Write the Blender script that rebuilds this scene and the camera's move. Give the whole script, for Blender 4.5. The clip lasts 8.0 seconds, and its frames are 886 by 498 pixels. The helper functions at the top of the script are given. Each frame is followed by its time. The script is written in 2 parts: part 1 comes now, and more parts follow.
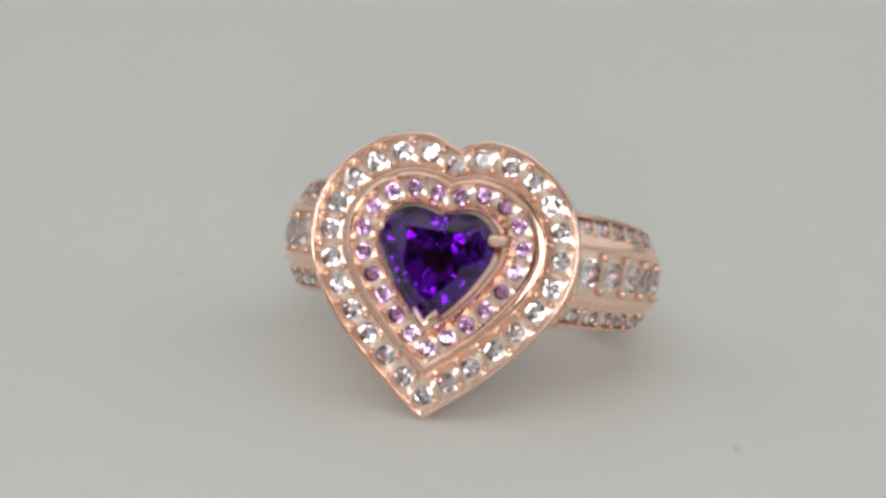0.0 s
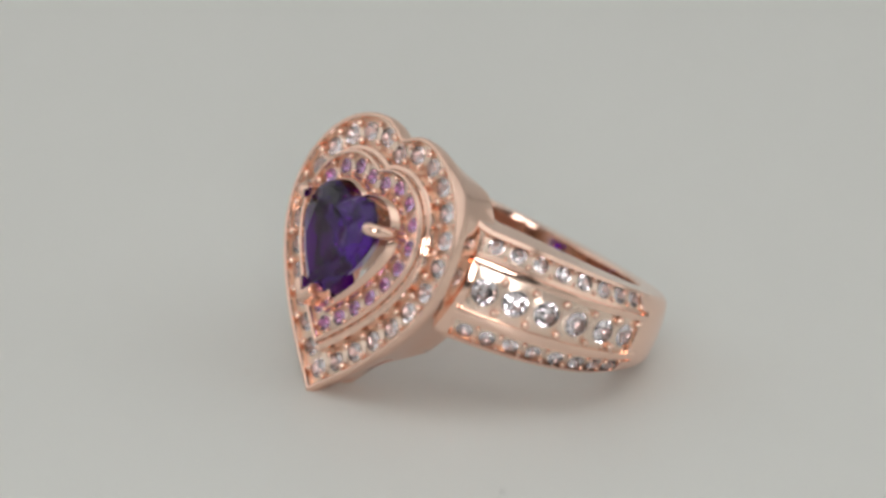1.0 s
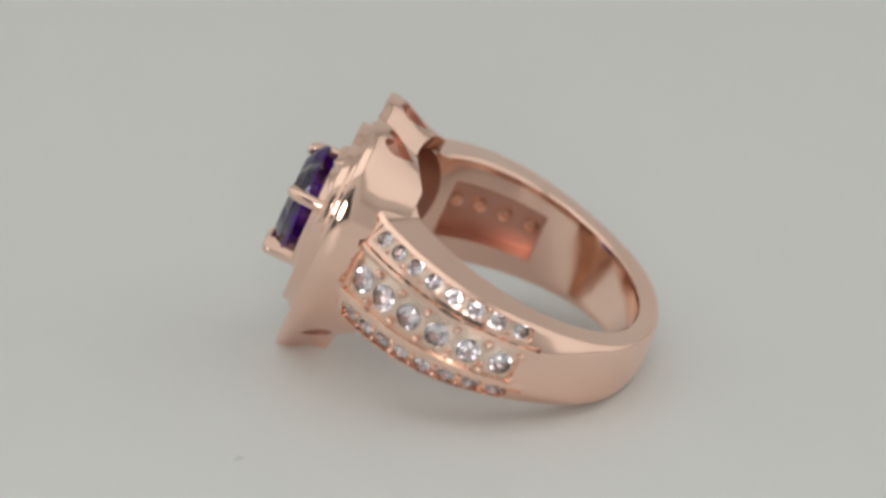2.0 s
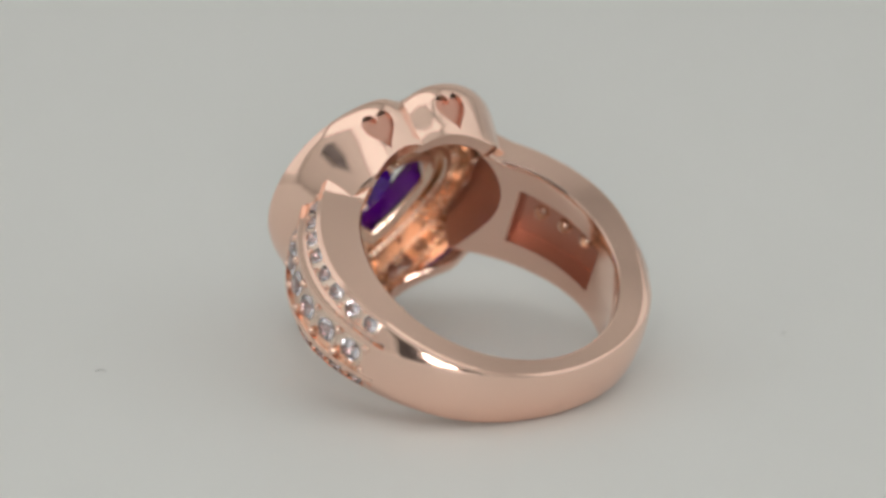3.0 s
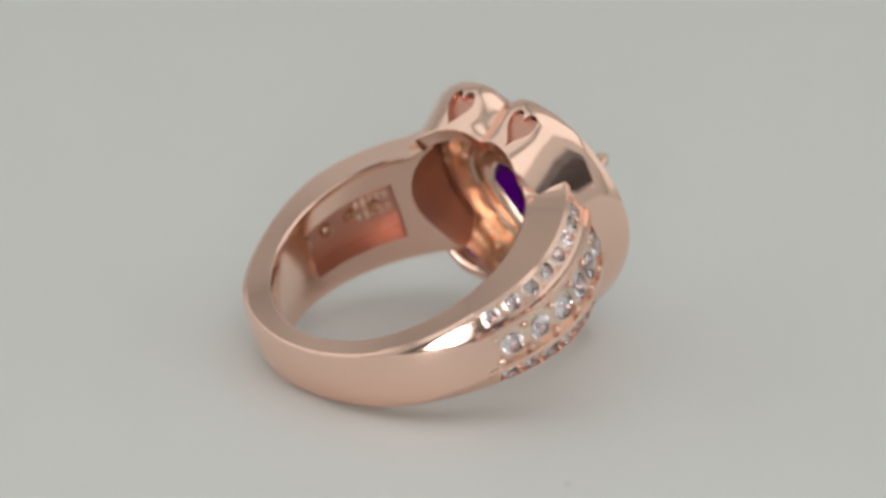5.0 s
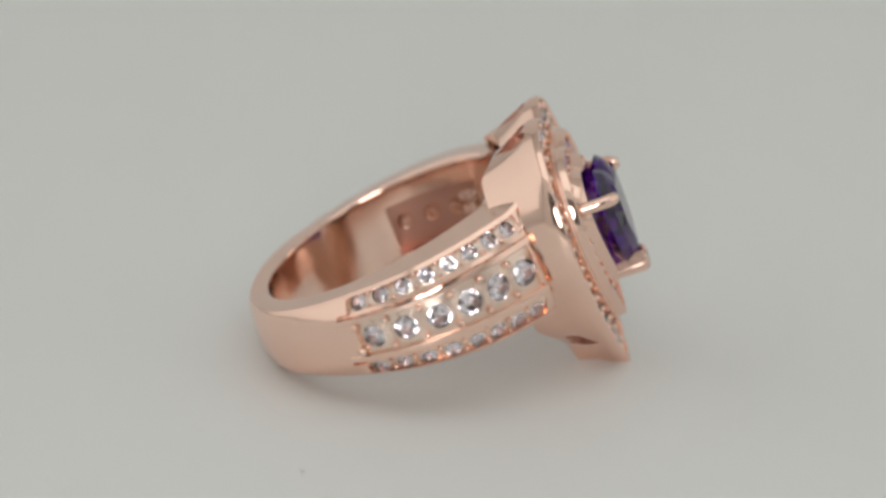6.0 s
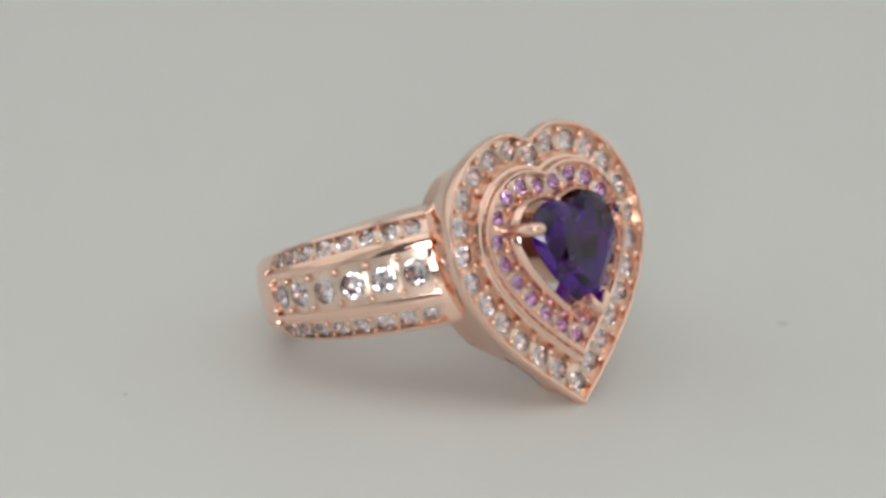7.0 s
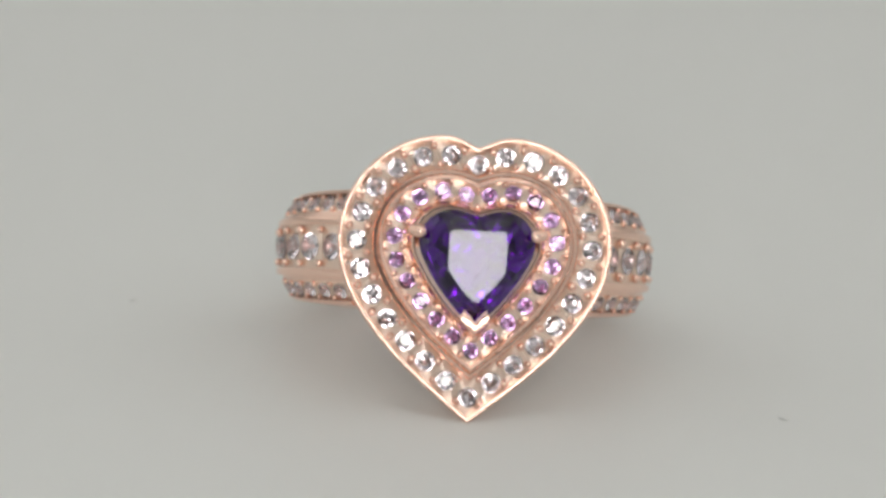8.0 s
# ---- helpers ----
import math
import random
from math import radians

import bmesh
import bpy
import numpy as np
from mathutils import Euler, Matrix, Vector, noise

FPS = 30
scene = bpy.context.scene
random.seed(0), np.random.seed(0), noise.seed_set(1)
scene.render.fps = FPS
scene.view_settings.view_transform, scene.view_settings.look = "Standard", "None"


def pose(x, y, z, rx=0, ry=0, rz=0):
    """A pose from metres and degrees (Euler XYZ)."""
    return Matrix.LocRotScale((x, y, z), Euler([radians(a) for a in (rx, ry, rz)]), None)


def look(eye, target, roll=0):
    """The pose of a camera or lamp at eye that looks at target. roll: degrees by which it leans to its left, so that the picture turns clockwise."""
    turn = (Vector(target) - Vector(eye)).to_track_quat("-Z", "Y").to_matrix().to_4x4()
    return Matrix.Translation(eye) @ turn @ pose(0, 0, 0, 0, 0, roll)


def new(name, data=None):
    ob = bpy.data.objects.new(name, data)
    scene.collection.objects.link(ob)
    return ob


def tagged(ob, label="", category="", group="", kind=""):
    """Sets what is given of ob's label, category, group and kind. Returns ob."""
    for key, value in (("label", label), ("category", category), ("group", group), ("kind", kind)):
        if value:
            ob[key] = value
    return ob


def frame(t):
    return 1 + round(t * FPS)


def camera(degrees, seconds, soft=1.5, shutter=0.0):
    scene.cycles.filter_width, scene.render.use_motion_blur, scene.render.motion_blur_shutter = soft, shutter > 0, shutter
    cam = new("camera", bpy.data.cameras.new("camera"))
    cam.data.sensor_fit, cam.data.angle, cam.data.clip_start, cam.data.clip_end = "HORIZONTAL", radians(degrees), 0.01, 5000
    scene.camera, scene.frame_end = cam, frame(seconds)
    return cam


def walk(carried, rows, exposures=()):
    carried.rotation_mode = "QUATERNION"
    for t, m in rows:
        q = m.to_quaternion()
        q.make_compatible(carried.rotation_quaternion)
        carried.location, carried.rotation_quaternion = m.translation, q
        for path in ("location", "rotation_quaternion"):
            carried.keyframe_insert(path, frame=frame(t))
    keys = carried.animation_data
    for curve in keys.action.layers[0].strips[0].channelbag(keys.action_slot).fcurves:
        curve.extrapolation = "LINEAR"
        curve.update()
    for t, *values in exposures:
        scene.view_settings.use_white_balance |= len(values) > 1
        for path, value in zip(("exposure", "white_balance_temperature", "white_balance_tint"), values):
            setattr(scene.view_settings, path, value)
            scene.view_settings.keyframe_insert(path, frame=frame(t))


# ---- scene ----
MM = 0.001

# ---- camera: stands still, long lens on a stand ----
EL, DIST = radians(20.646), 470.0 * MM
EYE = Vector((0.0, -DIST * math.cos(EL), 0.007 + DIST * math.sin(EL)))
AIM = Vector((-0.000874, 0, 0.007)) + Vector((0, math.sin(EL), math.cos(EL))) * 0.000649
cam = camera(7.247, 8.0, soft=3.1)
cam.data.dof.use_dof = True
cam.data.dof.focus_distance = 0.464
cam.data.dof.aperture_fstop = 26.0
walk(cam, [(0.0, look(EYE, AIM, 2.0)), (8.0, look(EYE, AIM, 2.0))])

# ---- light: a white photo tent with a soft box on top, and a ring lamp round the lens ----
world = bpy.data.worlds.new("dim_room")
scene.world = world
world.use_nodes = True
world.node_tree.nodes["Background"].inputs["Color"].default_value = (0.9, 0.95, 1.0, 1)
world.node_tree.nodes["Background"].inputs["Strength"].default_value = 0.14
scene.view_settings.exposure = 0.0


def softbox(name, m, sx, sy, power, colour):
    data = bpy.data.lights.new(name, "AREA")
    data.shape, data.size, data.size_y, data.energy, data.color = "RECTANGLE", sx, sy, power, colour
    ob = new(name, data)
    ob.matrix_world = m
    return ob


softbox("softbox_top", look((0, -0.12, 0.595), (0, -0.12, 0)), 0.66, 0.42, 0.51, (1.0, 0.995, 0.985))
for s in (-1, 1):
    softbox("softbox_side", look((s * 0.375, 0.06, 0.31), (0, 0.06, 0.31)), 0.60, 0.50, 0.285, (1.0, 1.0, 1.0))


# ---- materials ----
def material(name, colour, rough=0.5, metal=0.0, grain=0.0, scale=400.0, bump=0.0, spread=0.03, **more):
    mat = bpy.data.materials.new(name)
    mat.use_nodes = True
    nt = mat.node_tree
    b = nt.nodes["Principled BSDF"]
    b.inputs["Base Color"].default_value = (*colour, 1)
    b.inputs["Roughness"].default_value = rough
    b.inputs["Metallic"].default_value = metal
    for key, value in more.items():
        b.inputs[key.replace("_", " ")].default_value = value
    co = nt.nodes.new("ShaderNodeTexCoord")
    if grain:
        fine, broad = nt.nodes.new("ShaderNodeTexNoise"), nt.nodes.new("ShaderNodeTexNoise")
        fine.inputs["Scale"].default_value, broad.inputs["Scale"].default_value = scale, scale * 0.07
        fine.inputs["Detail"].default_value = 6
        add = nt.nodes.new("ShaderNodeMath")
        add.operation = "ADD"
        ramp = nt.nodes.new("ShaderNodeMapRange")
        ramp.inputs["From Min"].default_value, ramp.inputs["From Max"].default_value = 0.6, 1.4
        ramp.inputs["To Min"].default_value, ramp.inputs["To Max"].default_value = rough - grain, rough + grain
        mix = nt.nodes.new("ShaderNodeMix")
        mix.data_type = "RGBA"
        mix.inputs["A"].default_value = (*[c * (1 - spread) for c in colour], 1)
        mix.inputs["B"].default_value = (*[min(1, c * (1 + spread)) for c in colour], 1)
        for n in (fine, broad):
            nt.links.new(co.outputs["Object"], n.inputs["Vector"])
        nt.links.new(fine.outputs["Fac"], add.inputs[0])
        nt.links.new(broad.outputs["Fac"], add.inputs[1])
        nt.links.new(add.outputs[0], ramp.inputs["Value"])
        nt.links.new(ramp.outputs["Result"], b.inputs["Roughness"])
        nt.links.new(broad.outputs["Fac"], mix.inputs["Factor"])
        nt.links.new(mix.outputs["Result"], b.inputs["Base Color"])
        if bump:
            bp = nt.nodes.new("ShaderNodeBump")
            bp.inputs["Strength"].default_value = bump
            bp.inputs["Distance"].default_value = 0.00005
            nt.links.new(fine.outputs["Fac"], bp.inputs["Height"])
            nt.links.new(bp.outputs["Normal"], b.inputs["Normal"])
    return mat


ROSE = material("polished_rose_gold", (0.95, 0.665, 0.545), 0.125, 1.0, 0.04, 900.0, 0.02, 0.02)
ROSE_CAST = material("cast_rose_gold", (0.87, 0.69, 0.585), 0.30, 1.0, 0.08, 1500.0, 0.25, 0.05)
ROSE_GALLERY = material("gallery_rose_gold", (0.93, 0.71, 0.57), 0.24, 1.0, 0.08, 1500.0, 0.3, 0.06)
# rough gold for recesses, their reddish shade put into the base colour
ROSE_RAW_SHADED = material("unpolished_rose_gold_shaded", (0.64, 0.36, 0.28), 0.42, 1.0, 0.08, 1500.0, 0.3, 0.08)
DIAMOND = material("diamond", (0.94, 0.87, 0.93), 0.02, IOR=1.85, Transmission_Weight=1.0)
PINK = material("pink_amethyst", (0.76, 0.47, 0.85), 0.02, IOR=1.75, Transmission_Weight=1.0)
VIOLET = material("deep_amethyst", (0.062, 0.0006, 0.235), 0.0, IOR=1.58, Transmission_Weight=1.0)
BOARD = material("matt_white_board", (0.775, 0.785, 0.765), 0.5, 0.0, 0.06, 60.0, 0.05, 0.012)
FABRIC = material("white_tent_fabric", (0.86, 0.86, 0.84), 0.9, 0.0, 0.05, 300.0, 0.1, 0.02)
ROOM = material("dim_grey_wall", (0.20, 0.185, 0.18), 0.8, 0.0, 0.1, 20.0, 0.1, 0.1)
BLACK = material("black_lamp_housing", (0.03, 0.03, 0.032), 0.4, 0.0, 0.1, 200.0, 0.1, 0.1)
DUST = material("grey_dust", (0.64, 0.65, 0.63), 0.9, 0.0, 0.05, 2000.0, 0.2, 0.3)
GLOW = material("lamp_diffuser", (0.9, 0.9, 0.9), 0.5, Emission_Color=(1, 0.98, 0.95, 1), Emission_Strength=10.3)


# ---- mesh helpers ----
def finish(bm, name, mat, sharp=30):
    bmesh.ops.recalc_face_normals(bm, faces=bm.faces[:])
    for f in bm.faces:
        f.smooth = True
    for e in bm.edges:
        if len(e.link_faces) == 2 and e.calc_face_angle(0) > radians(sharp):
            e.smooth = False
    me = bpy.data.meshes.new(name)
    bm.to_mesh(me)
    bm.free()
    me.materials.append(mat)
    return me


def part(name, bm, mat, parent, label="", sharp=30):
    ob = new(name, finish(bm, name, mat, sharp))
    ob.parent = parent
    return tagged(ob, label) if label else ob


def piece(name, mesh, parent, m):
    ob = new(name, mesh)
    ob.parent = parent
    ob.matrix_basis = m
    return ob


def box(bm, lo, hi):
    m = bmesh.ops.create_cube(bm, size=1)["verts"]
    for v in m:
        v.co = Vector([lo[i] + (v.co[i] + 0.5) * (hi[i] - lo[i]) for i in range(3)])


def carved(bm, cutter, mats):
    """The bmesh bm less the bmesh cutter."""
    body = finish(bm, "body", mats[0])
    for mat in mats[1:]:
        body.materials.append(mat)
    ob, cut = new("body", body), new("cutter", finish(cutter, "cutter", mats[0]))
    mod = ob.modifiers.new("cut", "BOOLEAN")
    mod.operation, mod.object, mod.solver = "DIFFERENCE", cut, "EXACT"
    me = bpy.data.meshes.new_from_object(ob.evaluated_get(bpy.context.evaluated_depsgraph_get()))
    bpy.data.objects.remove(ob)
    bpy.data.objects.remove(cut)
    out = bmesh.new()
    out.from_mesh(me)
    return out


def prism(bm, a, b):
    """A closed prism between two outlines."""
    va, vb = [bm.verts.new(Vector(p) * MM) for p in a], [bm.verts.new(Vector(p) * MM) for p in b]
    bm.faces.new(va)
    bm.faces.new(list(reversed(vb)))
    for i in range(len(va)):
        j = (i + 1) % len(va)
        bm.faces.new((va[i], vb[i], vb[j], va[j]))


def axes_pose(c, e1, e2, e3):
    """A pose from millimetres and three unit axes."""
    m = Matrix((e1, e2, e3)).transposed().to_4x4()
    m.translation = Vector(c) * MM
    return m


# ---- the tent, the table and the room round it ----
def setting():
    def solid(name, lo, hi, mat, label, category):
        bm = bmesh.new()
        box(bm, lo, hi)
        bmesh.ops.bevel(bm, geom=bm.edges[:], offset=0.002, segments=2, affect="EDGES")
        return tagged(new(name, finish(bm, name, mat)), label, category, kind="structure")
    solid("floor", (-0.9, -1.6, -0.06), (0.9, 0.9, -0.031), FABRIC, "white cloth floor of a photo tent", "floor")
    solid("wall_west", (-0.40, -0.34, -0.03), (-0.38, 0.48, 0.62), FABRIC, "white fabric side of a photo tent", "wall")
    solid("wall_east", (0.38, -0.34, -0.03), (0.40, 0.48, 0.62), FABRIC, "white fabric side of a photo tent", "wall")
    solid("wall_north", (-0.40, 0.485, -0.03), (0.40, 0.505, 0.62), FABRIC, "white fabric back of a photo tent", "wall")
    solid("ceiling", (-0.40, -0.34, 0.625), (0.40, 0.505, 0.645), FABRIC, "white fabric top of a photo tent", "ceiling")
    solid("room_wall_south", (-0.9, -1.62, -0.03), (0.9, -1.6, 1.2), ROOM, "dim grey wall of the room", "wall")
    # front sheet with a square opening for the lens
    for lo, hi in (((-0.40, -0.365, -0.03), (-0.19, -0.345, 0.62)), ((0.19, -0.365, -0.03), (0.40, -0.345, 0.62)),
                   ((-0.188, -0.365, 0.37), (0.188, -0.345, 0.62)), ((-0.188, -0.365, -0.03), (0.188, -0.345, 0.03))):
        solid("wall_south", lo, hi, FABRIC, "white fabric front flap of a photo tent", "wall")


def ring_lamp():
    lamp = tagged(new("ring_lamp"), "black ring lamp with a white glowing diffuser round the lens", "lamp")
    lamp.matrix_world = look(EYE, AIM, 2.0) @ pose(0, 0, -0.012)
    def annulus(r0, r1, z0, z1):
        bm = bmesh.new()
        n, loops = 72, []
        for r, z in ((r0, z0), (r0, z1), (r1, z1), (r1, z0)):
            loops.append([bm.verts.new((r * math.cos(2 * math.pi * i / n), r * math.sin(2 * math.pi * i / n), z)) for i in range(n)])
        for a in range(4):
            for i in range(n):
                bm.faces.new((loops[a][i], loops[a][(i + 1) % n], loops[(a + 1) % 4][(i + 1) % n], loops[(a + 1) % 4][i]))
        return bm
    part("housing", annulus(0.033, 0.084, -0.004, 0.02), BLACK, lamp)
    down = (lamp.matrix_world.inverted().to_3x3() @ Vector((0, 0, -1)))
    foot = Vector((0, -0.078, 0.012)) + down * (EYE.z + 0.031 - 0.076)
    pole = rod([(Vector((0, -0.078, 0.012)) / MM), (foot / MM)], (6.0, 6.0), 20)
    part("pole", pole, BLACK, lamp, "thin black lamp pole")
    part("diffuser", annulus(0.036, 0.080, -0.0075, -0.0045), GLOW, lamp, "white glowing ring diffuser")


def ease(a, b, t):
    t = max(0.0, min(1.0, (t - a) / (b - a)))
    return t * t * (3 - 2 * t)


# ---- heart outline: two lobes of one radius, drawn to a point ----
ARC = 0.58


def heart_point(u, r):
    """Point (x, z) of the heart of lobe radius r; u from -1 to 1 is tip, left lobe, notch, right lobe, tip."""
    u = (u + 1) % 2 - 1
    side, a = (1 if u >= 0 else -1), abs(u)
    cx, cz = min(2.0, 1.75 + 0.23 * (r - 2.2)), 1.7
    tip = -9.95 + 1.27 * (6.9 - r)
    a0, a1 = math.acos(-cx / r), radians(-25)
    if a <= ARC:
        t = a0 + (a1 - a0) * a / ARC
        x, z = cx + r * math.cos(t), cz + r * math.sin(t)
    else:
        t = (a - ARC) / (1 - ARC)
        p0 = Vector((cx + r * math.cos(a1), cz + r * math.sin(a1)))
        p3 = Vector((0, tip))
        h = (p3 - p0).length * 0.33
        p1 = p0 + Vector((math.sin(a1), -math.cos(a1))) * h
        p2 = p3 + Vector((math.sin(radians(52)), math.cos(radians(52)))) * h
        p = p0 * (1 - t) ** 3 + p1 * 3 * t * (1 - t) ** 2 + p2 * 3 * t * t * (1 - t) + p3 * t ** 3
        x, z = p.x, p.y
    z -= 0.48 * max(0.0, min(1.0, (r - 5.0) / 1.6)) * math.exp(-(x / 1.25) ** 2) * (z > 0)
    z += 0.28 * math.exp(-(x / 0.6) ** 2) * (z > 0) * ease(3.5, 2.4, r)
    return side * x, z


def heart_even(r, count, first):
    """count values of u on one half, evenly apart; first: share of a step before the first."""
    us = [i / 400 for i in range(401)]
    pts = [Vector(heart_point(min(u, 0.99999), r)) for u in us]
    s = [0]
    for a, b in zip(pts, pts[1:]):
        s.append(s[-1] + (b - a).length)
    step = s[-1] / (count + first)
    return [float(np.interp(step * (first + k), s, us)) for k in range(count)], step


def back_y(x):
    """Depth of the finger hole's wall behind the head."""
    return 11.95 - math.sqrt(81 - min(abs(x), 4.8) ** 2)


# ---- stone seats: a cell of metal with a round hole and a conical cup ----
def seat(name, parent, c, e1, e2, n, rim, radius, lip=0.19):
    bm = bmesh.new()
    c = Vector(c)
    top, mid, hole, low = [], [], [], []
    for p in rim:
        p = Vector(p)
        d = p - c
        a = math.atan2(d.dot(e2), d.dot(e1))
        q = c + e1 * (radius * math.cos(a)) + e2 * (radius * math.sin(a))
        top.append(bm.verts.new((p - n * radius * lip) * MM))
        mid.append(bm.verts.new((q + (p - q) * 0.3 - n * radius * 0.05) * MM))
        hole.append(bm.verts.new(q * MM))
        low.append(bm.verts.new((q - n * radius * 0.35) * MM))
    tip = bm.verts.new((c - n * radius * 0.98) * MM)
    k = len(rim)
    for i in range(k):
        j = (i + 1) % k
        bm.faces.new((top[i], top[j], mid[j], mid[i]))
        bm.faces.new((mid[i], mid[j], hole[j], hole[i]))
        bm.faces.new((hole[i], hole[j], low[j], low[i]))
        bm.faces.new((low[i], low[j], tip))
    return part(name, bm, ROSE_CAST, parent, "", 40)


def brilliant(name, mat, deep=0.88, table_r=0.56, n=8):
    """Round cut stone of radius 1 mm, girdle at z = 0, table up."""
    bm = bmesh.new()
    def ringv(r, z, k, off):
        return [bm.verts.new((r * math.cos(2 * math.pi * (i + off) / k) * MM, r * math.sin(2 * math.pi * (i + off) / k) * MM, z * MM)) for i in range(k)]
    table = ringv(table_r, 0.32, n, 0.5)
    mid = ringv(0.78, 0.20, n, 0.0)
    g1 = ringv(1.0, 0.03, 2 * n, 0.0)
    g0 = ringv(1.0, -0.03, 2 * n, 0.0)
    low = ringv(0.46, -0.03 - deep * 0.56, n, 0.5)
    for v in low:
        k = random.uniform(0.72, 1.2)
        v.co.x, v.co.y, v.co.z = v.co.x * k, v.co.y * k, v.co.z * random.uniform(0.88, 1.1)
    for v in mid:
        k = random.uniform(0.94, 1.06)
        v.co.x, v.co.y, v.co.z = v.co.x * k, v.co.y * k, v.co.z * random.uniform(0.9, 1.1)
    cul = bm.verts.new((0, 0, -deep * MM))
    bm.faces.new(table)
    for i in range(n):
        j = (i + 1) % n
        bm.faces.new((table[i - 1], table[i], mid[i]))
        bm.faces.new((table[i], mid[i], g1[2 * i + 1]))
        bm.faces.new((table[i], g1[2 * i + 1], mid[j]))
        bm.faces.new((mid[i], g1[2 * i], g1[2 * i + 1]))
        bm.faces.new((mid[i], g1[2 * i - 1], g1[2 * i]))
        bm.faces.new((g0[2 * i + 1], low[i], g0[2 * i]))
        bm.faces.new((g0[2 * i + 1], g0[(2 * i + 2) % (2 * n)], low[i]))
        bm.faces.new((low[i], low[j], g0[(2 * i + 2) % (2 * n)]))
        bm.faces.new((low[i], cul, low[j]))
    for i in range(2 * n):
        j = (i + 1) % (2 * n)
        bm.faces.new((g1[i], g0[i], g0[j], g1[j]))
    return finish(bm, name, mat, 3)


def scaled(mesh, name, s):
    me = mesh.copy()
    me.name = name
    me.transform(Matrix.Scale(s, 4))
    return me


def bead_mesh():
    bm = bmesh.new()
    bmesh.ops.create_icosphere(bm, subdivisions=1, radius=0.22 * MM)
    return finish(bm, "bead", ROSE, 60)


def seat_back_mesh():
    """The back of a stone seat, 1 mm in radius: a low cone with a drilled hole."""
    bm = bmesh.new()
    k, loops = 14, []
    for r, z in ((1.0, -0.3), (1.0, 0.0), (0.86, 0.5), (0.70, 0.66), (0.55, 0.62), (0.42, 0.1), (0.2, -0.2)):
        loops.append([bm.verts.new((r * math.cos(2 * math.pi * i / k) * MM, r * math.sin(2 * math.pi * i / k) * MM, z * MM)) for i in range(k)])
    for a, b in zip(loops, loops[1:]):
        for i in range(k):
            bm.faces.new((a[i], a[(i + 1) % k], b[(i + 1) % k], b[i]))
    bm.faces.new(loops[0])
    bm.faces.new(loops[-1])
    return finish(bm, "seat_back", ROSE_GALLERY, 50)


# ---- the head: two stepped tiers round the centre stone ----
HEAD = ((1.72, 0.8, 0), (1.72, 0.4, 0), (2.12, -0.8, 0), (2.24, -1.45, 0), (2.31, -1.64, 0), (2.38, -1.70, 0), (2.46, -1.62, 0), (2.59, -1.35, 0), (2.71, -1.1, 0), (2.75, -0.2, 0), (4.12, -0.2, 0),
        (4.12, -1.06, 0), (4.16, -1.14, 0), (4.27, -1.19, 0), (4.38, -1.15, 0), (4.44, -1.06, 0), (4.47, -0.66, 0), (4.53, -0.58, 0), (4.64, -0.56, 0), (4.75, -0.53, 0),
        (4.82, -0.44, 0), (4.84, 0.8, 0), (6.75, 0.8, 0), (6.76, -0.14, 0), (6.79, -0.22, 0), (6.85, -0.258, 0), (6.92, -0.274, 0), (6.99, -0.258, 0), (7.06, -0.20, 0), (7.09, -0.10, 0),
        (7.09, 0.35, 0), (6.87, 1.0, 0), (6.40, 1.7, 0.3), (5.95, 2.5, 0.7), (5.72, 3.0, 1), (5.62, 3.1, 1), (4.75, 3.1, 1), (4.66, 3.0, 1),
        (4.9, 2.5, 0.6), (5.5, 1.7, 0.2), (5.55, 0.98, 0), (4.85, 0.96, 0), (4.75, 1.5, 0), (4.5, 1.5, 0), (4.35, 0.5, 0), (3.3, 0.4, 0), (3.2, 1.1, 0), (3.05, 1.3, 0), (2.8, 1.32, 0), (2.65, 1.15, 0), (2.6, 0.6, 0), (2.25, 0.55, 0), (2.2, 1.0, 0), (2.1, 1.15, 0), (1.95, 1.15, 0), (1.85, 1.0, 0), (1.8, 0.95, 0))


def heart_outline(w, n=28):
    """A small plump heart, w wide, point down."""
    pts = []
    for i in range(n):
        t = 2 * math.pi * i / n
        x = 16 * math.sin(t) ** 3
        z = 13 * math.cos(t) - 5 * math.cos(2 * t) - 2 * math.cos(3 * t) - math.cos(4 * t)
        pts.append((x * w / 32, (z + 2.5) * w / 25))
    return pts


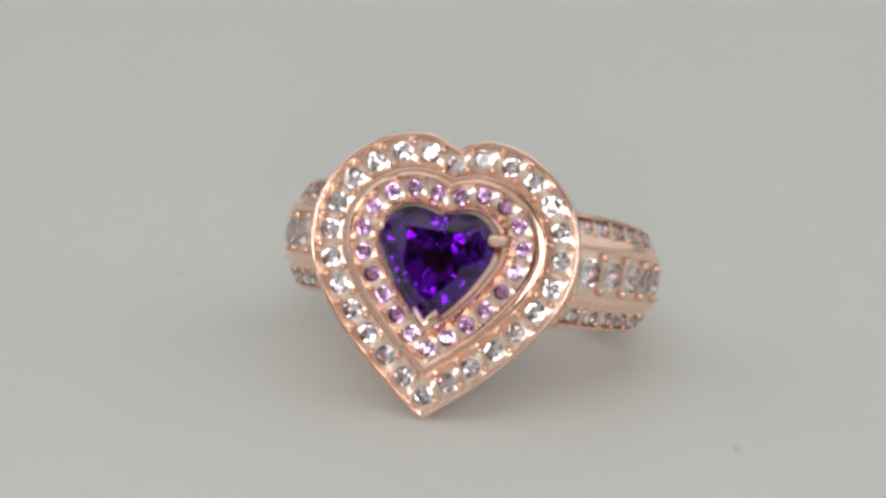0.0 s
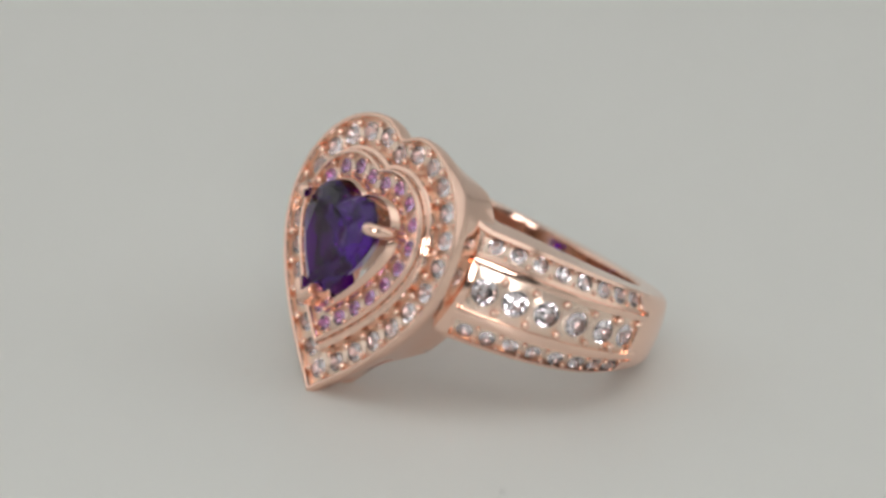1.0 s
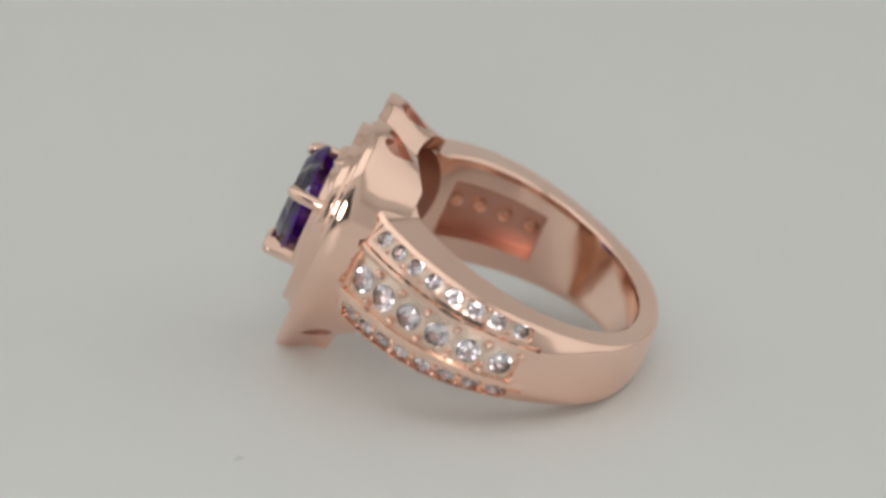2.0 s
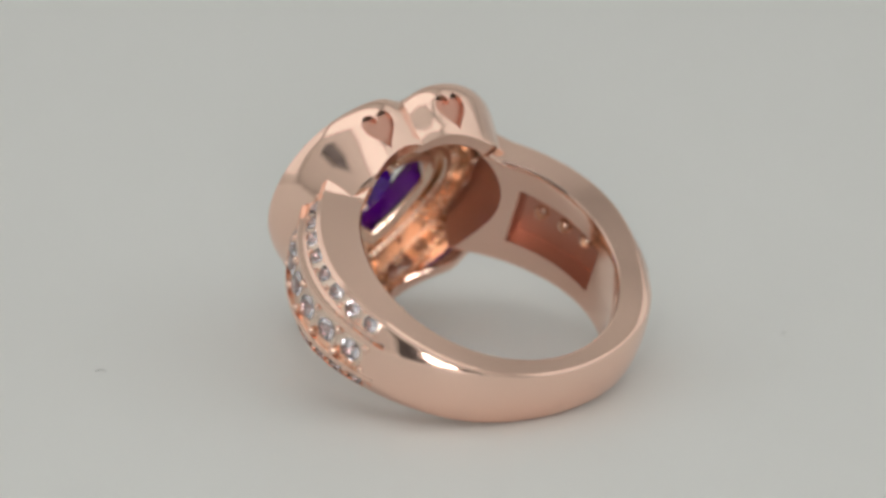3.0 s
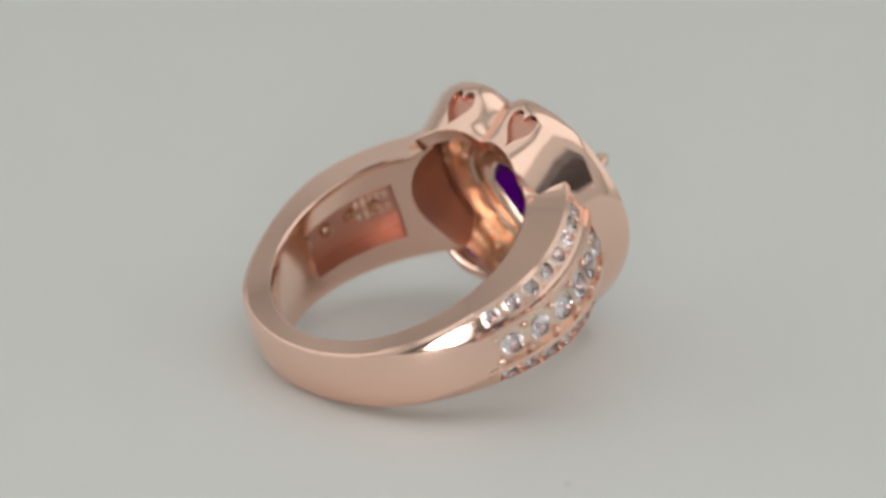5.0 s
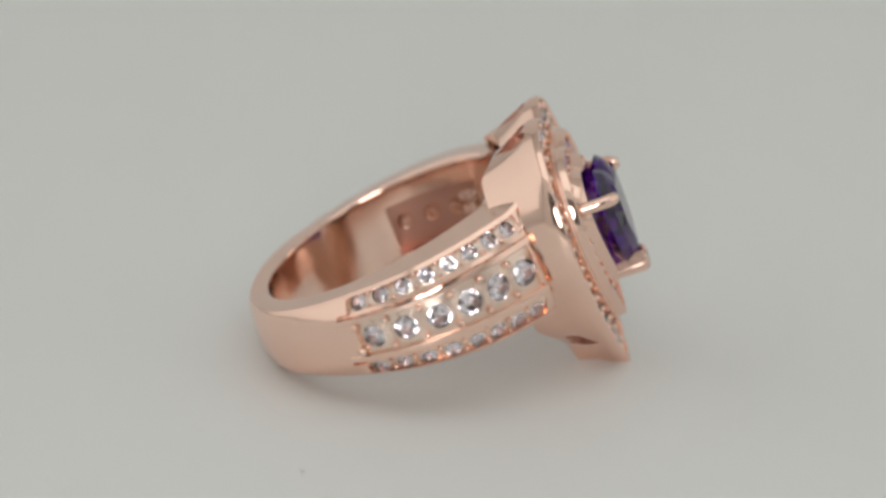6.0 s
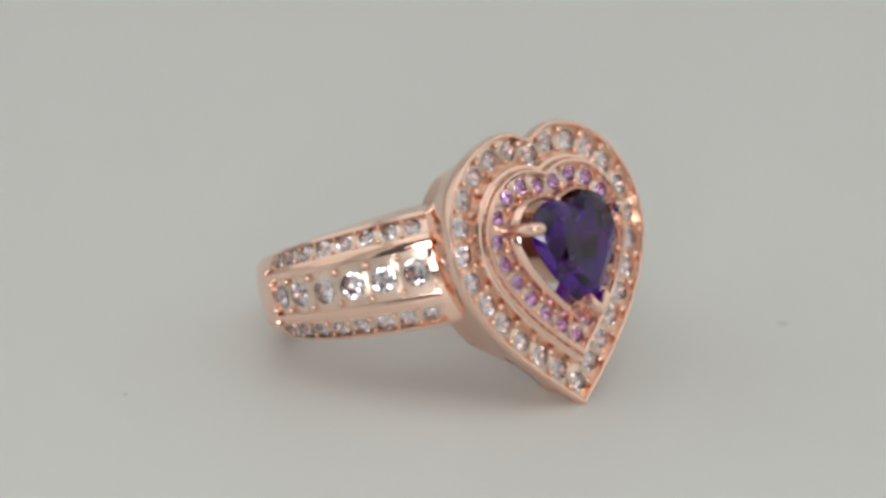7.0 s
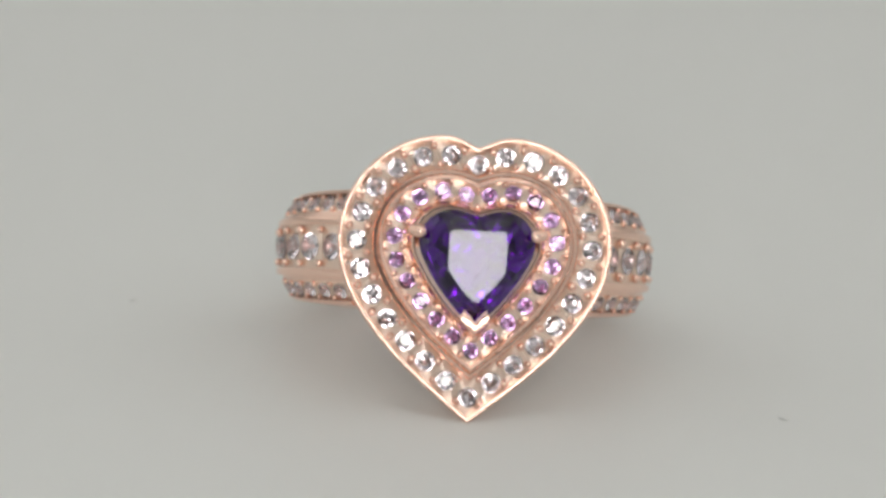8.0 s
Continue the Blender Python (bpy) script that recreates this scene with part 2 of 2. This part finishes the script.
def head_mesh():
    bm = bmesh.new()
    us = [-1 + (i + 0.0) / 90 for i in range(180)]
    loops = []
    for r, y, k in HEAD:
        loop = []
        for u in us:
            # the wall tapers less below the shoulders
            full = r + (6.6 - r) * k * (0.4 * ease(0.5, 0.7, abs(u)) * ease(0.95, 0.72, abs(u)) + 0.55 * ease(0.88, 1.0, abs(u)))
            x, z = heart_point(u, full)
            if y > 0.75 and r < 1.9:
                x, z = x * 0.93, 1.0 + (z - 1.0) * 0.86
            loop.append(bm.verts.new((x * MM, (y + k * (back_y(x) - 3.0)) * MM, z * MM)))
        loops.append(loop)
    n = len(us)
    for a in range(len(HEAD)):
        b = (a + 1) % len(HEAD)
        for i in range(n):
            j = (i + 1) % n
            f = bm.faces.new((loops[a][i], loops[a][j], loops[b][j], loops[b][i]))
            if HEAD.index((6.40, 1.7, 0.3)) + 5 < a:
                f.material_index = 1
    # heart-shaped windows through the side wall
    bmc = bmesh.new()
    for u, y, w, deep in ((0.12, 1.95, 2.4, 0.38), (-0.12, 1.95, 2.4, 0.38), (0.85, 1.75, 2.0, 1.15), (-0.85, 1.75, 2.0, 1.15)):
        x, z = heart_point(u, 6.3)
        x2, z2 = heart_point(u + 0.002, 6.3)
        t = Vector((x2 - x, 0, z2 - z)).normalized()
        out = Vector((-t.z, 0, t.x))
        if out.dot(Vector((x, 0, z - 1))) < 0:
            out = -out
        out = (out + Vector((0, 0.6, 0))).normalized()
        up = (Vector((0, -1, 0)) - out * out.dot(Vector((0, -1, 0)))).normalized()
        if abs(u) > 0.5:
            up = -up
        e1 = up.cross(out)
        line = [Vector((x, y, z)) + e1 * px + up * pz for px, pz in heart_outline(w)]
        prism(bmc, [q - out * deep for q in line], [q + out * 1.6 for q in line])
    # window recesses are coloured darker and redder, as painted shade
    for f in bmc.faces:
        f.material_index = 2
    return carved(bm, bmc, (ROSE, ROSE_GALLERY, ROSE_RAW_SHADED))


def build_head(ring, diamond, pink, bead):
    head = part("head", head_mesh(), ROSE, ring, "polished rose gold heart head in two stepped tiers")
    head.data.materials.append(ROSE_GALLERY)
    head.data.materials.append(ROSE_RAW_SHADED)
    e1, e2, n = Vector((1, 0, 0)), Vector((0, 0, 1)), Vector((0, -1, 0))
    rows = []
    u1, step1 = heart_even(5.78, 13, 0)
    rows.append((sorted(u1 + [-u for u in u1 if u > 0] + [1.0]), 4.83, 6.77, 5.82, 0.10, 0.67, diamond, "halo_diamond"))
    u2, step2 = heart_even(3.36, 10, 0.55)
    rows.append((sorted(u2 + [-u for u in u2] + [1.0]), 2.74, 4.13, 3.40, -0.80, 0.555, pink, "pink_stone"))
    seats = []
    for us, r0, r1, rc, y, rad, mesh, name in rows:
        k = len(us)
        sizes = [scaled(m, name, rad) for m in mesh]
        for i, u in enumerate(us):
            lo = (us[i - 1] - (2 if i == 0 else 0) + u) / 2
            hi = (us[(i + 1) % k] + (2 if i == k - 1 else 0) + u) / 2
            rim = [(*heart_point(lo + (hi - lo) * j / 8, r0),) for j in range(8)]
            rim += [heart_point(hi, r0 + (r1 - r0) * j / 4) for j in range(4)]
            rim += [heart_point(hi + (lo - hi) * j / 8, r1) for j in range(8)]
            rim += [heart_point(lo, r1 + (r0 - r1) * j / 4) for j in range(4)]
            x, z = heart_point(u, rc)
            if u == 1.0:
                z += 0.12
            seats.append(((x, y, z), [(a, y, b) for a, b in rim], rad))
            turn = random.uniform(0, 0.8)
            tilt = Euler((random.uniform(-0.15, 0.15), random.uniform(-0.15, 0.15), turn)).to_matrix().to_4x4()
            piece(name, random.choice(sizes), head, axes_pose((x, y - 0.02, z), e1, e2, n) @ tilt)
            for r in (r0 + 0.36, r1 - 0.36) if rad > 0.6 else (r0 + 0.2, r1 - 0.2):
                bx, bz = heart_point(hi, r)
                m = axes_pose((bx, y - 0.13, bz), e1, e2, n)
                piece("bead", bead, head, m @ Matrix.Scale(random.uniform(0.85, 1.2) * (1.3 if rad > 0.6 else 1.0), 4))
    back = seat_back_mesh()
    for c, rim, rad in seats:
        seat("stone_setting", head, c, e1, e2, n, rim, rad * 0.98)
        if c[2] > 3:
            continue
        high, size = (0.98, 0.56) if rad > 0.6 else (0.46, 0.5)
        k = 0.94 if rad > 0.6 else 1.08
        piece("seat_back", back, head, axes_pose((c[0] * k, high, 1.0 + (c[2] - 1.0) * k), e1, -e2, -n) @ Matrix.Scale(size, 4))


# ---- the centre stone and its claws ----
def build_gem(ring):
    bm = bmesh.new()
    n = 40
    def loop(r, y, s=1.0):
        out = []
        for i in range(n):
            u = -1 + 2 * (i + 0.5) / n
            x, z = heart_point(u, r)
            out.append(bm.verts.new((x * s * 0.955 * MM, y * MM, (0.5 + (z - 0.5) * s * 0.965) * MM)))
        return out
    def loop_vert(r, y, i, s):
        x, z = heart_point(-1 + 2 * (i + 0.5) / n, r)
        return bm.verts.new((x * s * 0.955 * MM, y * MM, (0.5 + (z - 0.5) * s * 0.965) * MM))
    def shield(y, s):
        out = []
        for i in range(n):
            u = -1 + 2 * (i + 0.5) / n
            x, z = heart_point(u, 2.25)
            if abs(x) < 2.1 and z > 1.5:
                z = 4.0
            out.append(bm.verts.new((max(-1.9, min(1.9, x * 0.6)) * s * MM, y * MM, (min(2.45, 0.45 + (z - 0.45) * 0.62)) * MM)))
        return out
    table = shield(-3.55, 1.0)
    crown = loop(2.25, -3.1, 0.86)
    girdle = loop(2.25, -2.6, 1.0)
    girdle2 = loop(2.25, -2.45, 1.0)
    bm.faces.new(table)
    step = 4
    def bridge(a, b, off):
        # broad triangular facets
        for i in range(0, n, step):
            j = (i + step) % n
            bm.faces.new([a[(i + q) % n] for q in range(step + 1)] + [b[(i + off) % n]])
            bm.faces.new([b[(i + off + q) % n] for q in range(step, -1, -1)] + [a[j]])
    def rows(a, b):
        for i in range(n):
            j = (i + 1) % n
            bm.faces.new((a[i], a[j], b[j], b[i]))
    bridge(table, crown, 2)
    bridge(crown, girdle, 2)
    rows(girdle, girdle2)
    # pavilion in two steps of facets down to a small flat culet
    rng = random.Random(11)
    upper = [loop_vert(2.25, -1.35 + rng.uniform(-0.25, 0.25), i + 2, 0.68 + rng.uniform(-0.04, 0.04)) for i in range(0, n, 4)]
    lower = [loop_vert(2.25, -0.15 + rng.uniform(-0.15, 0.15), i + 4, 0.38 + rng.uniform(-0.05, 0.05)) for i in range(0, n, 4)]
    cul = [loop_vert(2.25, 0.30, i + 4, 0.24) for i in range(0, n, 4)]
    for k in range(n // 4):
        j = (k + 1) % (n // 4)
        g = [girdle2[(4 * k + q) % n] for q in range(5)]
        bm.faces.new((g[0], g[1], g[2], upper[k]))
        bm.faces.new((g[2], g[3], g[4], upper[k]))
        bm.faces.new((upper[k], g[4], upper[j]))
        bm.faces.new((upper[k], upper[j], lower[k]))
        bm.faces.new((lower[k], upper[j], lower[j]))
        bm.faces.new((lower[k], lower[j], cul[k]))
        bm.faces.new((cul[k], lower[j], cul[j]))
    bm.faces.new(cul)
    bmesh.ops.triangulate(bm, faces=[f for f in bm.faces if len(f.verts) > 3 and len(f.verts) < 10])
    part("centre_stone", bm, VIOLET, ring, "deep violet faceted heart-cut amethyst", 2)


def rod(points, radii, seg=14):
    bm = bmesh.new()
    loops = []
    for i, (p, r) in enumerate(zip(points, radii)):
        a, b = Vector(points[max(i - 1, 0)]), Vector(points[min(i + 1, len(points) - 1)])
        d = (b - a).normalized()
        s = d.orthogonal().normalized()
        if loops:
            s = (last - d * last.dot(d)).normalized()
        last = s
        t = d.cross(s)
        loops.append([bm.verts.new((Vector(p) + s * r * math.cos(2 * math.pi * k / seg) + t * r * math.sin(2 * math.pi * k / seg)) * MM) for k in range(seg)])
    for a, b in zip(loops, loops[1:]):
        for k in range(seg):
            bm.faces.new((a[k], a[(k + 1) % seg], b[(k + 1) % seg], b[k]))
    bm.faces.new(loops[0])
    bm.faces.new(loops[-1])
    return bm


def build_claws(ring):
    for s in (1, -1):
        pts = [(s * 4.5, -0.2, 2.4), (s * 4.45, -1.6, 2.4), (s * 4.35, -2.6, 2.38), (s * 4.15, -3.1, 2.35), (s * 3.9, -3.3, 2.3), (s * 3.62, -3.36, 2.26), (s * 3.5, -3.36, 2.25)]
        part("claw", rod(pts, (0.44, 0.44, 0.44, 0.45, 0.46, 0.42, 0.28)), ROSE, ring, "round rose gold claw over the stone's edge", 50)
    # V-shaped claw on the stone's point
    bm = bmesh.new()
    secs = []
    for s in (-1, 0, 1):
        cx, cz = s * 0.95, -3.95 + abs(s) * 0.85
        inner = 0.42
        secs.append([(cx * 1.0, -0.4, cz - 0.45), (cx * 1.05, -3.3, cz - 0.5), (cx * 1.0, -3.72, cz - 0.38), (cx * 0.9, -3.82, cz),
                     (cx * 0.8, -3.66, cz + inner), (cx * 0.8, -3.1, cz + inner), (cx * 0.9, -2.65, cz + 0.02), (cx, -0.4, cz)])
    loops = [[bm.verts.new(Vector(p) * MM) for p in sec] for sec in secs]
    for a, b in zip(loops, loops[1:]):
        for k in range(8):
            bm.faces.new((a[k], a[(k + 1) % 8], b[(k + 1) % 8], b[k]))
    bm.faces.new(loops[0])
    bm.faces.new(loops[-1])
    bmesh.ops.bevel(bm, geom=[e for e in bm.edges], offset=0.07 * MM, segments=2, affect="EDGES")
    part("point_claw", bm, ROSE, ring, "V-shaped rose gold claw over the stone's point", 50)


# ---- the band ----
YC, ZC = 10.3, 1.0


def half_width(f):
    c = math.cos(math.pi * (f + 45) / 135)
    return 3.14 + (0.98 if c > 0 else 1.07) * c


def outer_radius(f):
    return 12.65 - 0.85 * ease(5, -45, f) - 0.22 * ease(45, 90, f)


def band_profile(f, v):
    """Outer radius of the band at the angle f and the share v of its half width."""
    a = abs(v)
    # a chamfer that runs on from the side rows and dies away towards the back
    over = a - 0.45 - 0.50 * ease(18, 66, f)
    steep = 0.78 + 0.5 * ease(30, 85, f)
    plain = outer_radius(f) - 0.30 * a * a - steep * (over + math.sqrt(over * over + 0.004))
    if a < 0.37:
        worked = outer_radius(f) - 1.5
    elif a < 0.50:
        worked = outer_radius(f) - 0.02 - 1.2 * max(0, a - 0.45)
    elif a < 0.58:
        worked = outer_radius(f) - 0.34 - 2.4 * (a - 0.5)
    elif a < 0.865:
        worked = outer_radius(f) - 2.5
    else:
        worked = outer_radius(f) - 0.90 - 1.9 * (a - 0.865)
    lo, hi = (-42.0, 20.8) if a < 0.45 else (-42.3, 22.35)
    if f < -43.7 and (a < 0.865 or v < 0):
        return outer_radius(f) - 0.22 - 1.2 * a * a
    if 0.37 < a < 0.58:
        return worked if f < 26 else plain
    if a > 0.865:
        return worked if f < 23.5 else plain
    if f < lo - 1.4:
        return outer_radius(f) - 0.22 - 1.2 * a * a
    if f < lo:
        return outer_radius(f) - 0.06 - 1.7 * a * a
    return worked if f < hi else plain


def bed_radius(f, v):
    return outer_radius(f) - (0.22 if abs(v) < 0.45 else 0.56 + 2.4 * (abs(v) - 0.58))


def inner_radius(f, v):
    d = 1.7
    r = d * math.sin(radians(f)) + math.sqrt(81 - (d * math.cos(radians(f))) ** 2)
    # fluted pocket hollowed behind the stones
    if -29 < f < 17 and abs(v) < 0.54:
        r += 1.7
    return r


def band_point(f, r, v, side):
    a = radians(f)
    return Vector((side * r * math.cos(a), YC + r * math.sin(a), ZC + 0.13 * ease(40, -40, f) + v * half_width(f) + 0.55 * max(v, 0) ** 2 * ease(-40, -53, f)))


def build_band(ring, diamond, bead):
    e = 0.006
    marks = (0.37, 0.45, 0.50, 0.58, 0.865)
    vs = sorted(set([-1, 1] + [s * (m + d) for m in marks for s in (1, -1) for d in (-e, e)] + [s * q for q in (0.04, 0.15, 0.25, 0.54, 0.62, 0.66, 0.70, 0.74, 0.78, 0.82, 0.91, 0.95, 0.98) for s in (1, -1)]))
    iv = sorted(set([1, -1] + [s * q for q in (0.2, 0.4, 0.534, 0.546, 0.8, 0.93, 0.97) for s in (1, -1)]), reverse=True)
    fs = [-57 + 1.5 * i for i in range(98)]
    fs = sorted([f for f in fs if f < 90] + [-43.75, -43.65, -43.45, -43.35, -42.35, -42.25, -42.05, -41.95, -29.1, -28.9, 16.9, 17.1, 20.75, 20.85, 22.3, 22.4, 23.45, 23.55, 25.9, 26.1, 90])
    path = [(f, 1) for f in fs] + [(f, -1) for f in reversed(fs[:-1])]
    bm = bmesh.new()
    loops = []
    for f, side in path:
        outer, inner = [], []
        for v in vs:
            # the sides slope towards the outer edge
            w = v if abs(v) < 0.865 else math.copysign(0.865 + (abs(v) - 0.865) * (0.5 + 0.35 * ease(30, 80, f)), v)
            outer.append(band_point(f, band_profile(f, v), w, side))
        for v in iv:
            lift = 0.16 if abs(v) == 1 else 0.04 if abs(v) == 0.97 else 0.0
            inner.append(band_point(f, inner_radius(f, v) + lift, v, side))
        # two lines along each side face keep it flat between its edges
        top = [outer[-1].lerp(inner[0], q) for q in (0.08, 0.92)]
        low = [inner[-1].lerp(outer[0], q) for q in (0.08, 0.92)]
        loop = outer + top + inner + low
        loops.append([bm.verts.new(p * MM) for p in loop])
    k = len(loops[0])
    for s, (a, b) in enumerate(zip(loops, loops[1:])):
        f = path[s][0]
        for i in range(k):
            j = (i + 1) % k
            face = bm.faces.new((a[i], a[j], b[j], b[i]))
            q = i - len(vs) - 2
            # pocket faces take the gold with shade in its colour
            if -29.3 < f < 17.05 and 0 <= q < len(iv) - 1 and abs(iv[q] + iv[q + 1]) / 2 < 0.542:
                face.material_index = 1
    bm.faces.new(loops[0])
    bm.faces.new(loops[-1])
    # the heart-shaped opening of the head runs on through the band's ends
    hole = bmesh.new()
    ends = [[(heart_point(-1 + i / 60, r)[0], y, heart_point(-1 + i / 60, r)[1]) for i in range(120)] for r, y in ((6.5, -4.0), (3.65, 8.0))]
    prism(hole, *ends)
    # the cut ends get the same shade-darkened gold
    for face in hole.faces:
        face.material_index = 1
    band = part("band", carved(bm, hole, (ROSE, ROSE_RAW_SHADED)), ROSE, ring, "polished rose gold band, hollowed inside the shoulders")
    band.data.materials.append(ROSE_RAW_SHADED)
    back = seat_back_mesh()
    for side in (1, -1):
        for k in range(4):
            f = -21.2 + k * 10.55
            p, out = band_point(f, inner_radius(f, 0), 0, side), Vector((-side * math.cos(radians(f)), -math.sin(radians(f)), 0))
            up = Vector((0, 0, 1))
            piece("seat_back", back, band, axes_pose(p, up.cross(out), up, out) @ Matrix.Scale(0.55, 4))
    # worn maker's marks in one pocket
    for row in range(2):
        for q in range(5):
            f0, v0 = -26 + q * 3.0, 0.16 - row * 0.26
            mark = bmesh.new()
            c = [band_point(f0 + a * 1.1, inner_radius(f0, 0) + d, v0 + b * 0.075 * (1 + 0.3 * (q % 2)), 1) * MM for d in (0.05, -0.10) for a, b in ((-1, -1), (1, -1), (1, 1), (-1, 1))]
            cv = [mark.verts.new(p) for p in c]
            for w in ((0, 1, 2, 3), (7, 6, 5, 4), (0, 4, 5, 1), (1, 5, 6, 2), (2, 6, 7, 3), (3, 7, 4, 0)):
                mark.faces.new([cv[t] for t in w])
            part("maker_mark", mark, ROSE, band)
    # stone seats, three rows on each shoulder
    big = [scaled(diamond[(2 * k + 1) % 6], "shoulder_diamond", s) for k, s in enumerate((0.92, 0.92, 0.90, 0.87, 0.83, 0.79))]
    small = [scaled(d, "small_diamond", 0.57) for d in diamond]
    for side in (1, -1):
        rows = [(0.0, 0.38, [-37 + k * 10.55 for k in range(6)], [0.92, 0.92, 0.90, 0.87, 0.83, 0.79], big)]
        for s in (1, -1):
            rows.append((0.72 * s, 0.145, [-38.5 + k * 8.15 for k in range(8)], [0.57] * 8, [small[(5 * k + 1) % 6] for k in range(8)]))
        for vc, dv, angles, radii, meshes in rows:
            gap = angles[1] - angles[0]
            for f, rad, mesh in zip(angles, radii, meshes):
                r = bed_radius(f, vc)
                c = band_point(f, r, vc, side)
                t = (band_point(f + 1, bed_radius(f + 1, vc), vc, side) - band_point(f - 1, bed_radius(f - 1, vc), vc, side)).normalized()
                w = (band_point(f, bed_radius(f, vc + 0.05), vc + 0.05, side) - band_point(f, bed_radius(f, vc - 0.05), vc - 0.05, side)).normalized()
                n = t.cross(w) * side
                w = n.cross(t)
                f0, f1 = f - gap / 2, f + gap / 2
                def q(ff, vv):
                    return band_point(ff, bed_radius(ff, vv), vv, side)
                rim = [q(f0 + gap * j / 8, vc - dv) for j in range(8)] + [q(f1, vc - dv + 2 * dv * j / 4) for j in range(4)]
                rim += [q(f1 - gap * j / 8, vc + dv) for j in range(8)] + [q(f0, vc + dv - 2 * dv * j / 4) for j in range(4)]
                seat("stone_setting", band, c, t, w, n, rim, rad * 0.97, 0.12 if vc == 0 else 0.06)
                tilt = Euler((random.uniform(-0.12, 0.12), random.uniform(-0.12, 0.12), random.uniform(0, 0.8))).to_matrix().to_4x4()
                piece(mesh.name.split(".")[0], mesh, band, axes_pose(c + n * 0.03, t, w, n) @ tilt)
                for b in (-0.72, 0.72):
                    m = axes_pose(q(f1, vc + dv * b) + n * (0.12 if vc == 0 else 0.05), t, w, n)
                    piece("bead", bead, band, m @ Matrix.Scale(random.uniform(0.85, 1.2) * (1.4 if vc == 0 else 0.9), 4))



def build_ring():
    ring = tagged(new("ring"), "rose gold heart ring with violet centre stone and small diamonds", "ring")
    cuts = ((0.70, 0.50), (0.74, 0.56), (0.78, 0.46), (0.82, 0.52), (0.87, 0.57), (0.76, 0.60))
    diamond = [brilliant("diamond", DIAMOND, *c) for c in cuts]
    pink = [brilliant("pink", PINK, *c) for c in cuts]
    bead = bead_mesh()
    build_band(ring, diamond, bead)
    build_head(ring, diamond, pink, bead)
    build_gem(ring)
    build_claws(ring)
    return ring


# ---- what turns: the board of the turntable, the ring and the dust on it ----
def build_board():
    table = tagged(new("turntable"), "round matt white turntable under the ring", "turntable")
    for name, r, z0, z1 in (("top_plate", 0.17, -0.008, 0.0), ("base", 0.12, -0.030, -0.008)):
        bm = bmesh.new()
        bmesh.ops.create_cone(bm, cap_ends=True, segments=128, radius1=r, radius2=r, depth=z1 - z0)
        bmesh.ops.translate(bm, verts=bm.verts[:], vec=(0, 0, (z0 + z1) / 2))
        bmesh.ops.bevel(bm, geom=[e for e in bm.edges if abs(e.verts[0].co.z - e.verts[1].co.z) < 1e-6], offset=0.001, segments=3, affect="EDGES")
        part(name, bm, BOARD, table)
    return table


def build_dust(length, width, bend):
    bm = rod([(-length / 2, 0, 0.05), (-length / 6, bend, 0.09), (length / 5, bend * 0.6, 0.1), (length / 2, -bend, 0.05)], (width * 0.5, width, width * 0.8, width * 0.4), 8)
    return tagged(new("dust_speck", finish(bm, "dust_speck", DUST)), "tiny grey dust fibre lying on the white board", "dust", "dust on the board")


setting()
ring_lamp()
turntable = build_board()
ring = build_ring()
specks = [(build_dust(0.75, 0.07, 0.12), pose(0.02152, -0.01062, 0, 0, 0, 155)), (build_dust(0.5, 0.06, 0.1), pose(-0.02155, 0.00915, 0, 0, 0, 40))]
RING_ON_BOARD = (pose(0.00046, -0.00727, -0.00015) @ pose(0, 0, 0, 0, 1.901, 0)
                 @ pose(0, -0.0008133, 0.0095) @ pose(0, 0, 0, -21.74))


def motions():
    def rows(rest):
        return [(k / 10, pose(0, 0, 0, 0, 0, -43.107 * (k / 10 + 0.2792)) @ rest) for k in range(81)]
    walk(turntable, rows(Matrix()))
    walk(ring, rows(RING_ON_BOARD))
    for speck, rest in specks:
        walk(speck, rows(rest))


motions()
